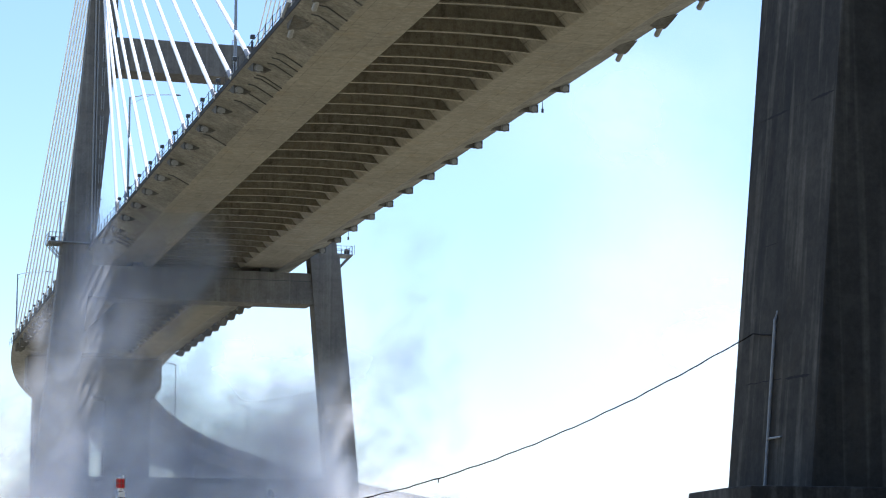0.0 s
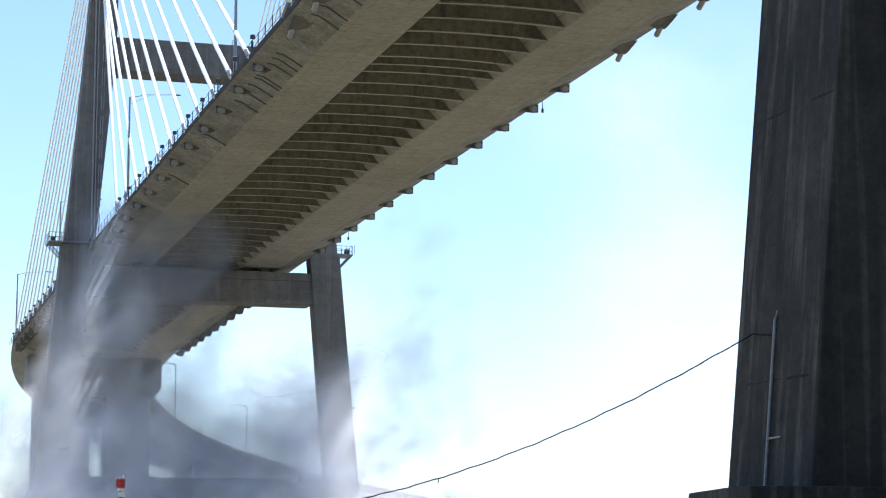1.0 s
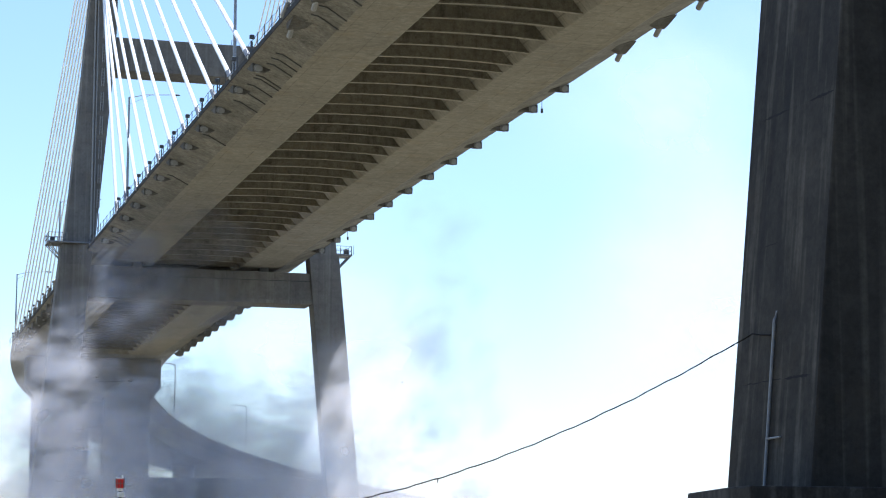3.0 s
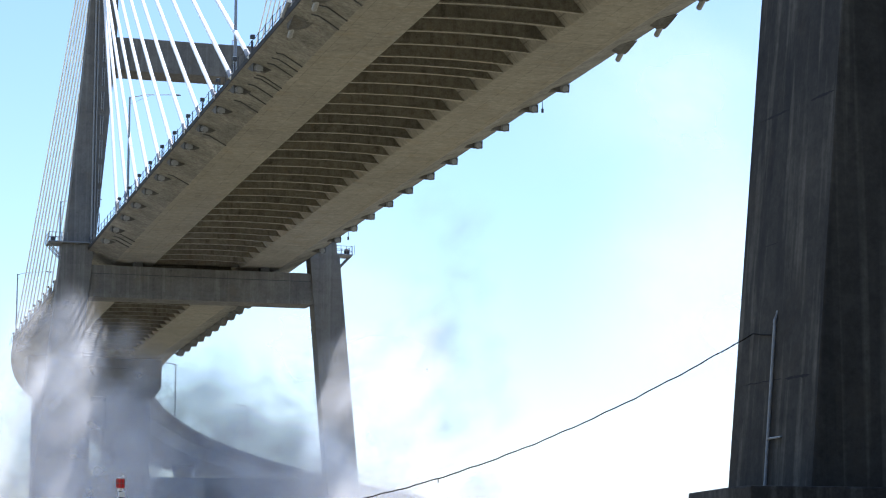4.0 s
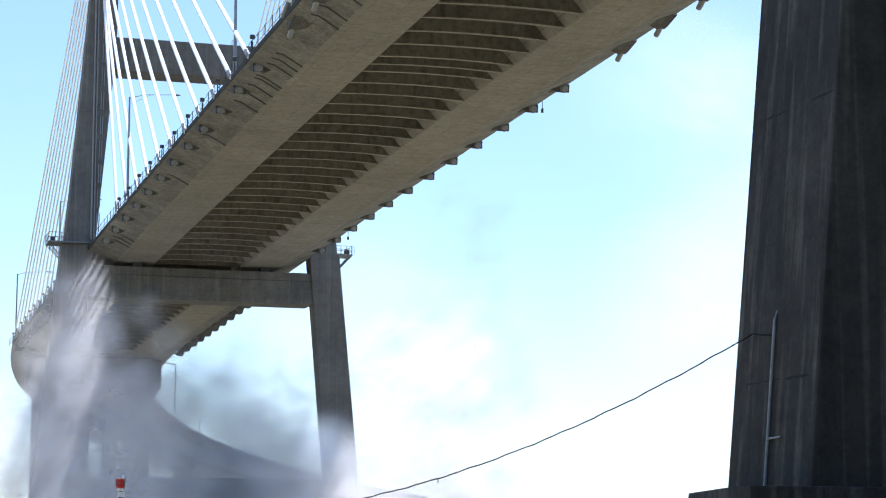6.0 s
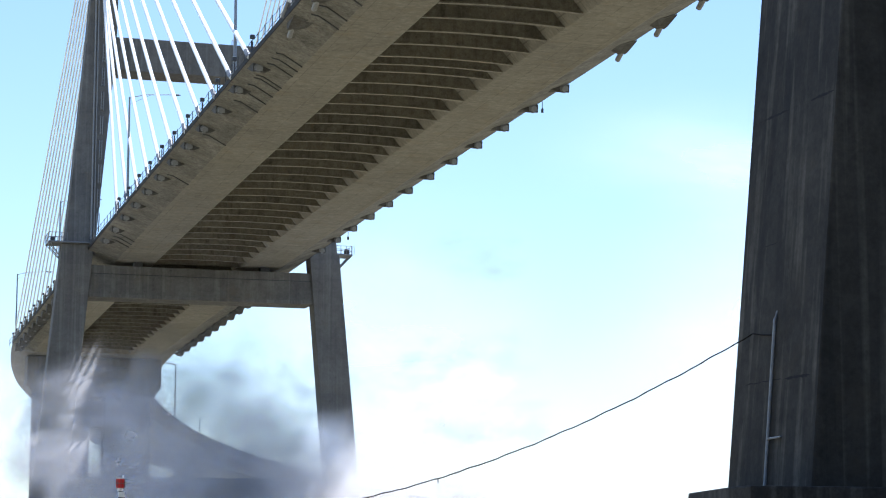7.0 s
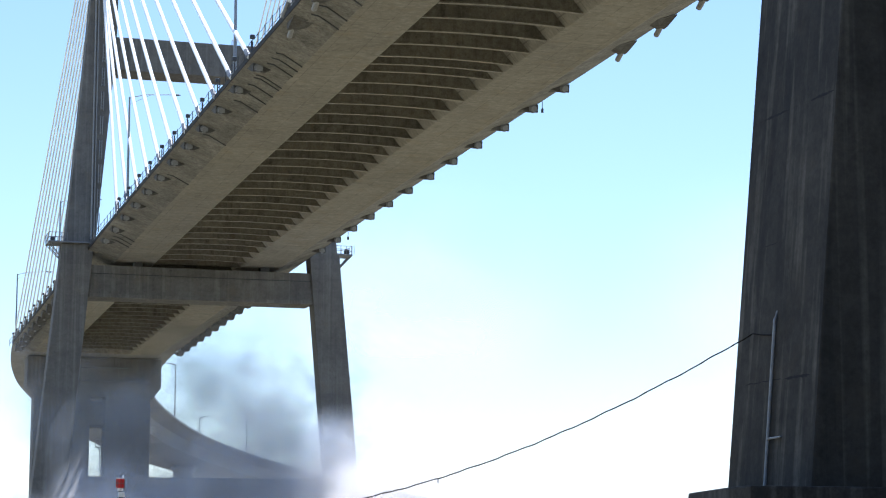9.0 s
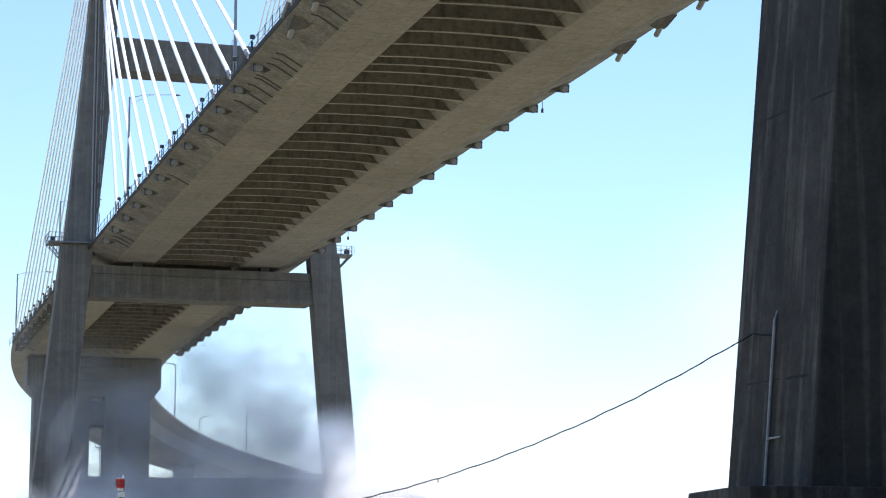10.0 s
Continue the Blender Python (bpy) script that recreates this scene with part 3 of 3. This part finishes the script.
bm = bmesh.new()
tube(bm, [on_leg(-188.32, LIFT + 1.76), on_leg(-188.3, LIFT + 3.0), on_leg(-188.28, LIFT + 4.6), on_leg(-188.26, LIFT + 6.15), on_leg(-188.24, LIFT + 6.38, -0.02)], 0.042, 8)
part("pipe", bm, M_PIPE, cond)
bm = bmesh.new()
tube(bm, [on_leg(-188.25, LIFT + 3.1), on_leg(-189.05, LIFT + 3.11)], 0.03, 6)
part("bracket", bm, M_PIPE, cond)
PA = on_leg(-187.0, LIFT + 5.92, 0.08)
PB = Vector((-31.2, -159.8, LIFT + 1.87))
wire = tagged(empty("hanging_wire"), "twisted dark cable sagging from the tower leg", "wire")


def sag(u):
    p = PA.lerp(PB, u)
    p.z -= 1.80 * 4 * u * (1 - u) + 0.010 * math.sin(u * 97) + 0.006 * math.sin(u * 233)
    return p


across = (PB - PA).cross(Vector((0, 0, 1))).normalized()
for turn in (0.0, math.pi):
    bm = bmesh.new()
    strand = []
    for k in range(641):
        a = turn + k * 2 * math.pi / 8
        strand.append(sag(k / 640) + 0.012 * (math.cos(a) * across + math.sin(a) * Vector((0, 0, 1))))
    tube(bm, strand, 0.0125, 5)
    part("strand", bm, M_RUBBER, wire)
bm = bmesh.new()
tube(bm, [PA, on_leg(-187.5, LIFT + 5.84), on_leg(-188.1, LIFT + 5.78)], 0.02, 6)
part("tail", bm, M_RUBBER, wire)
mid = sag(0.417)
bm = bmesh.new()
tube(bm, [mid, mid - Vector((0, 0, 0.12))], 0.02, 5)
part("tag", bm, M_RUBBER, wire)

# ragged cracks along the joints of the leg
rng = random.Random(3)
for z0, ya, yb, thick in ((13.71, -186.55, -188.15, 0.030), (13.69, -189.45, -190.75, 0.034), (6.6, -186.6, -188.8, 0.016), (6.58, -189.0, -190.35, 0.042), (10.2, -187.2, -188.0, 0.012)):
    bm = bmesh.new()
    rows = []
    for k in range(19):
        y = ya + (yb - ya) * k / 18
        w = thick * (0.35 + 0.9 * rng.random()) * min(1, 0.25 + k / 3, 0.25 + (18 - k) / 3)
        z = z0 + rng.uniform(-0.012, 0.012)
        rows.append([on_leg(y, z - w, 0.004), on_leg(y, z + w, 0.004), on_leg(y, z + w, -0.02), on_leg(y, z - w, -0.02)])
    loft(bm, rows)
    tagged(part("joint_crack", bm, M_JOINT), "dark ragged crack along a joint in the concrete leg", "crack", "cracks in the tower leg")

# ---- red beacon on its pole ----
BX, BY = -31.2, -159.8
bea = tagged(empty("beacon_light", (BX, BY, 0)), "red marker lamp on a thin steel pole", "beacon")
bm = bmesh.new()
tube(bm, [(0, 0, 0), (0, 0, LIFT + 2.55)], 0.04, 8)
part("pole", bm, M_DARK, bea)
bm = bmesh.new()
box(bm, (-0.05, -0.06, LIFT + 2.28), (0.16, 0.1, LIFT + 2.46), 0.02)
part("bracket", bm, M_WHITE, bea)
bm = bmesh.new()
tube(bm, [(0, 0, LIFT + 2.5), (0, 0, LIFT + 2.6)], 0.10, 10)
tube(bm, [(0, 0, LIFT + 2.93), (0, 0, LIFT + 2.97)], 0.15, 12)
part("collar", bm, M_WHITE, bea)
bm = bmesh.new()
tube(bm, [(0, 0, LIFT + 2.6), (0, 0, LIFT + 2.66), (0, 0, LIFT + 2.9), (0, 0, LIFT + 2.93)], 0.15, 14)
part("lens", bm, M_RED, bea, "red glass lens")
for k in range(8):
    a = math.pi * k / 4
    bm = bmesh.new()
    tube(bm, [(0.16 * math.cos(a), 0.16 * math.sin(a), LIFT + 2.6), (0.16 * math.cos(a), 0.16 * math.sin(a), LIFT + 2.95)], 0.012, 5)
    part("guard_bar", bm, M_DARK, bea)
bm = bmesh.new()
tube(bm, [(0.163 * math.cos(k * math.pi / 8), 0.163 * math.sin(k * math.pi / 8), LIFT + 2.77) for k in range(17)], 0.012, 5)
part("guard_ring", bm, M_DARK, bea)
bm = bmesh.new()
tube(bm, [(0.09, 0, LIFT + 2.97), (0.09, 0, LIFT + 3.06)], 0.025, 6)
part("sensor", bm, M_WHITE, bea)

# ---- unseen foliage added behind the camera to hold skylight off the near leg ----
M_SKY_BLOCKER, _nt, _b = material("dark_bank_foliage", (0.05, 0.07, 0.03), 0.9)
_co = _nt.nodes.new("ShaderNodeNewGeometry").outputs["Position"]
_nt.links.new(blend(_nt, tex_noise(_nt, _co, 0.6, 5, 0.7), (0.03, 0.045, 0.02), (0.09, 0.11, 0.05)), _b.inputs["Base Color"])
rng = random.Random(5)
bm = bmesh.new()
for k in range(1500):
    a = math.radians(rng.uniform(150, 330))
    r = rng.uniform(30, 62)
    c = Vector((-42.5 + r * math.cos(a), -239 + r * math.sin(a), 0))
    if c.y > -222:
        continue
    z = rng.random() ** 0.7 * rng.uniform(16, 34)
    size = rng.uniform(1.6, 3.4)
    for q in range(7):
        d = Vector((rng.gauss(0, 1), rng.gauss(0, 1), rng.gauss(0, 0.8))) * size * 0.55
        n1 = Vector((rng.gauss(0, 1), rng.gauss(0, 1), rng.gauss(0, 1))).normalized()
        n2 = n1.orthogonal().normalized() * size * rng.uniform(0.25, 0.5)
        n1 = n1 * size * rng.uniform(0.25, 0.5)
        p = c + d + Vector((0, 0, max(z, size * 0.6)))
        vs = [bm.verts.new(p + n1 * u + n2 * v) for u, v in ((-1, -0.6), (0.4, -1), (1, 0.5), (-0.3, 1))]
        bm.faces.new(vs)
tagged(part("wooded_bank", bm, M_SKY_BLOCKER), "unseen dark green foliage added behind the camera to block skylight", "trees", kind="stuff")


# ---- smoke: drifting puffs of soft wisps ----
def smoke_material(name, albedo, thick, scale, sheet=False):
    m = bpy.data.materials.new(name)
    m.use_nodes = True
    nt = m.node_tree
    nt.nodes.remove(nt.nodes["Principled BSDF"])
    out = nt.nodes["Material Output"]
    co = nt.nodes.new("ShaderNodeTexCoord").outputs["Object"]
    rnd = nt.nodes.new("ShaderNodeObjectInfo").outputs["Random"]

    def calc(op, a, b=None, clamp=False):
        n = nt.nodes.new("ShaderNodeMath")
        n.operation, n.use_clamp = op, clamp
        for i, v in enumerate((a, b)):
            if v is None:
                continue
            if hasattr(v, "is_output"):
                nt.links.new(v, n.inputs[i])
            else:
                n.inputs[i].default_value = v
        return n.outputs[0]

    def cloud(sc, detail, dist):
        n = nt.nodes.new("ShaderNodeTexNoise")
        n.noise_dimensions = "4D"
        n.inputs["Scale"].default_value, n.inputs["Detail"].default_value = sc, detail
        n.inputs["Roughness"].default_value, n.inputs["Distortion"].default_value = 0.55, dist
        mp = nt.nodes.new("ShaderNodeMapping")
        mp.inputs["Scale"].default_value = (1.0, 1.0, 1.45)
        nt.links.new(co, mp.inputs["Vector"])
        nt.links.new(mp.outputs["Vector"], n.inputs["Vector"])
        nt.links.new(calc("MULTIPLY", rnd, 37.0), n.inputs["W"])
        return n.outputs["Fac"]

    ln = nt.nodes.new("ShaderNodeVectorMath")
    ln.operation = "LENGTH"
    if sheet:
        nt.links.new(co, ln.inputs[0])
    else:
        # every wisp fades towards its own rim
        rim = nt.nodes.new("ShaderNodeMapping")
        rim.inputs["Location"].default_value, rim.inputs["Scale"].default_value = (-1, -1, 0), (2, 2, 0)
        nt.links.new(nt.nodes.new("ShaderNodeTexCoord").outputs["UV"], rim.inputs["Vector"])
        nt.links.new(rim.outputs["Vector"], ln.inputs[0])
    fall = calc("SUBTRACT", 1.0, calc("MULTIPLY", ln.outputs["Value"], ln.outputs["Value"]), True)
    fall = calc("MULTIPLY", fall, fall)
    body = calc("MULTIPLY", calc("SUBTRACT", cloud(scale, 4.5, 0.15), 0.31), 2.6, True)
    soft = calc("ADD", calc("MULTIPLY", cloud(scale * 0.5, 2.0, 0.2), 0.6), 0.2)
    alpha = calc("MULTIPLY", calc("MULTIPLY", fall, calc("MULTIPLY", body, soft)), thick, True)
    dif = nt.nodes.new("ShaderNodeBsdfDiffuse")
    trl = nt.nodes.new("ShaderNodeBsdfTranslucent")
    for b in (dif, trl):
        b.inputs["Color"].default_value = (*albedo, 1)
    both = nt.nodes.new("ShaderNodeMixShader")
    both.inputs[0].default_value = 0.5
    nt.links.new(dif.outputs[0], both.inputs[1])
    nt.links.new(trl.outputs[0], both.inputs[2])
    clear = nt.nodes.new("ShaderNodeBsdfTransparent")
    mix = nt.nodes.new("ShaderNodeMixShader")
    nt.links.new(alpha, mix.inputs[0])
    nt.links.new(clear.outputs[0], mix.inputs[1])
    nt.links.new(both.outputs[0], mix.inputs[2])
    nt.links.new(mix.outputs[0], out.inputs["Surface"])
    return m


M_SMOKE_WHITE = smoke_material("white_smoke", (0.90, 0.87, 0.87), 0.58, 1.7)
M_SMOKE_THIN = smoke_material("thin_white_smoke", (0.87, 0.85, 0.86), 0.56, 1.7)
M_SMOKE_GREY = smoke_material("grey_smoke", (0.34, 0.38, 0.46), 0.38, 1.5)
M_SMOKE_DARK = smoke_material("dark_smoke", (0.20, 0.22, 0.28), 0.32, 1.8)
M_SMOKE_LOW = smoke_material("blue_grey_haze", (0.47, 0.52, 0.61), 0.38, 0.8)
M_SMOKE_VEIL = smoke_material("thin_white_haze", (0.93, 0.95, 0.97), 0.85, 0.9, True)


def wisp_mesh(seed):
    """A puff of overlapping soft wisps, turned roughly one way, inside a unit ball."""
    rng = random.Random(seed)
    bm = bmesh.new()
    uv = bm.loops.layers.uv.new("rim")
    for k in range(11):
        c = Vector((rng.gauss(0, 0.36), rng.gauss(0, 0.36), rng.gauss(0, 0.36)))
        if c.length > 0.75:
            c *= 0.75 / c.length
        n = Vector((rng.gauss(0, 0.1), 1, rng.gauss(0, 0.1))).normalized()
        r = rng.uniform(0.36, 0.62)
        across = n.orthogonal().normalized() * r
        along = n.cross(across)
        f = bm.faces.new([bm.verts.new(c + across * u + along * v) for u, v in ((-1, -1), (1, -1), (1, 1), (-1, 1))])
        for loop, (u, v) in zip(f.loops, ((0, 0), (1, 0), (1, 1), (0, 1))):
            loop[uv].uv = (u, v)
    return bm


def veil_mesh(seed):
    """One slightly wavy sheet across a unit ball."""
    rng = random.Random(seed)
    off = Vector((rng.uniform(0, 50), rng.uniform(0, 50), rng.uniform(0, 50)))
    bm = bmesh.new()
    n = 12
    grid = [[bm.verts.new((2 * i / n - 1, 0.01 * noise.noise(Vector((2.2 * i / n, 0, 2.2 * j / n)) + off), 2 * j / n - 1)) for j in range(n + 1)] for i in range(n + 1)]
    for i in range(n):
        for j in range(n):
            bm.faces.new((grid[i][j], grid[i + 1][j], grid[i + 1][j + 1], grid[i][j + 1])).smooth = True
    return bm


PUFF_MESHES = {}


def puff(kind, mat, seed, parent):
    key = (kind, seed % 4)
    if key not in PUFF_MESHES:
        o = part("smoke_puff", veil_mesh(seed % 4 + 10) if kind == "veil" else wisp_mesh(seed % 4 + 10), mat, parent)
        PUFF_MESHES[key] = o.data
    else:
        o = new("smoke_puff", PUFF_MESHES[key])
        o.parent = parent
    return o


SMOKE = []


# how far a puff has thinned out: 0 tipped towards the sun, 1 drawn out flat along the wind; by seconds
LIE = {
    "stay": ((0, 0), (10, 0)),
    "early": ((0, 0), (1.2, 0.1), (3.0, 0.7), (4.2, 1), (10, 1)),
    "waning": ((0, 0), (5.7, 0.1), (7.2, 0.8), (8.6, 1), (10, 1)),
    "late": ((0, 0), (7.0, 0.05), (8.2, 0.6), (9.2, 1), (10, 1)),
    "burst": ((0, 1), (2.5, 0.85), (4.2, 0.1), (5.6, 0), (6.6, 0.5), (7.8, 1), (10, 1)),
}


def plume(kind, mat, label, count, lo, hi, wide, tall, wind, seed, lean=0.0, lie="stay", t0=5.0):
    """Puffs scattered in the box lo..hi at t0 seconds, carried by the wind."""
    rng = random.Random(seed)
    foot = Vector(((lo[0] + hi[0]) / 2, (lo[1] + hi[1]) / 2, 0))
    top = tagged(empty("smoke_plume", foot), label, "smoke", "plumes of smoke")
    for i in range(count):
        o = puff(kind, mat, rng.randrange(1000), top)
        c = -foot + Vector((rng.uniform(lo[0], hi[0]), rng.uniform(lo[1], hi[1]), rng.uniform(lo[2], hi[2])))
        k = rng.uniform(0.75, 1.3)
        o.scale = (wide * k, wide * 0.5 * k, tall * k * rng.uniform(0.85, 1.2))
        pace = rng.uniform(0.8, 1.2)
        if i == 0:
            c.z, pace, lie_here = 0.35 * tall, 0.0, "stay"
        else:
            lie_here = lie
        SMOKE.append((o, c, Vector(wind) * pace, rng.uniform(-15, 15), rng.uniform(-14, 14), lean + rng.uniform(-12, 12), rng.uniform(-12, 12), lie_here, t0))


WHITE = "white billowing smoke drifting up past the tower leg"
GREY = "grey drifting smoke between tower and pier"
DARK = "dark sooty smoke hanging under the bridge"
HAZE = "thin white haze drifting before the sky"
# round the leg beside the fire
plume("white", M_SMOKE_WHITE, WHITE, 9, (-36, -34, 0), (-12, -18, 7), 6.5, 7, (0.8, 0.1, 0.3), 1, 8)
plume("white", M_SMOKE_WHITE, WHITE, 12, (-28, -34, 5), (-9, -18, 15), 5.5, 8, (1.0, 0.1, 1.1), 31, 8, "late", 4.0)
plume("thin", M_SMOKE_THIN, WHITE, 15, (-21, -34, 7), (-9, -18, 25), 4.5, 9, (0.9, 0.0, 1.2), 21, 10, "early", 1.0)
plume("thin", M_SMOKE_THIN, WHITE, 18, (-22, -34, 8), (-8, -18, 26), 5.0, 8, (0.9, 0.0, 1.3), 22, 8, "burst", 5.0)
plume("grey", M_SMOKE_GREY, GREY, 9, (-22, 8, 8), (8, 60, 24), 9, 11, (1.2, 0.3, 0.8), 2, 12)
plume("grey", M_SMOKE_GREY, GREY, 8, (-18, -34, 24), (-6, -20, 34), 5.5, 11, (0.9, 0.0, 0.9), 3, 10, "early", 1.0)
# dark smoke seen through the opening of the tower
plume("dark", M_SMOKE_DARK, DARK, 14, (6, 22, 15), (26, 66, 27), 8, 9, (0.9, 0.2, 0.5), 4, 22)
plume("dark", M_SMOKE_DARK, DARK, 6, (10, 14, 11), (20, 40, 23), 6, 9, (0.9, 0.2, 0.7), 24, 18, "early", 1.0)
# smoke past the other leg, leaning with the wind
plume("white", M_SMOKE_WHITE, WHITE, 9, (0, -34, 1), (16, -18, 11), 5.0, 9, (1.4, 0.1, 0.8), 5, 18)
plume("thin", M_SMOKE_THIN, WHITE, 11, (8, -34, 4), (16, -18, 21), 4.5, 9, (2.2, 0.1, 1.2), 25, 14, "waning", 3.2)
plume("grey", M_SMOKE_GREY, GREY, 12, (20, -5, 4), (32, 10, 40), 6.5, 10, (1.2, 0.1, 0.6), 26, 20, "waning", 2.0)
plume("dark", M_SMOKE_DARK, DARK, 4, (20, 12, 11), (27, 36, 25), 5.5, 9, (1.4, 0.2, 0.7), 28, 16, "early", 1.0)
# blue-grey haze over the foot of the tower
plume("low", M_SMOKE_LOW, "even blue-grey haze of smoke over the foot of the tower", 16, (-20, -18, 3), (19, -9, 14), 12, 10, (0.4, 0.0, 0.1), 29, 6)
# low bank of smoke along the ground
plume("white", M_SMOKE_WHITE, WHITE, 14, (-40, -44, 4), (20, -20, 8), 10, 7, (1.3, 0.0, 0.25), 6, 0)
# wide thin haze over the sky beyond
plume("veil", M_SMOKE_VEIL, HAZE, 9, (30, 60, 0), (150, 140, 45), 42, 40, (2.2, 0.5, 0.8), 7, 12, "stay", 5.0)
plume("veil", M_SMOKE_VEIL, HAZE, 3, (55, 60, 20), (110, 120, 75), 36, 40, (2.5, 0.5, 0.8), 27, 18, "waning", 1.0)


def motions():
    for o, c, v, a0, a1, r0, r1, lie, t0 in SMOKE:
        rows = []
        for t in (0.0, 1.5, 3.0, 4.2, 5.4, 6.6, 7.8, 10.0):
            u = t / 10 - 0.5
            flat = float(np.interp(t, [k for k, _ in LIE[lie]], [k for _, k in LIE[lie]]))
            p = c + v * (t - t0)
            p.z -= 34 * max(1.0, o.scale.z / 11) * max(0.0, flat - 0.72) / 0.28
            q = p + o.parent.location - EYE
            edge = 90 + math.degrees(math.atan2(q.z, q.xy.length))
            rows.append((t, pose(p.x, p.y, p.z, 42 + (edge - 42) * flat, (r0 + r1 * u) * (1 - flat), (a0 + a1 * u) * (1 - flat))))
        walk(o, rows)


motions()
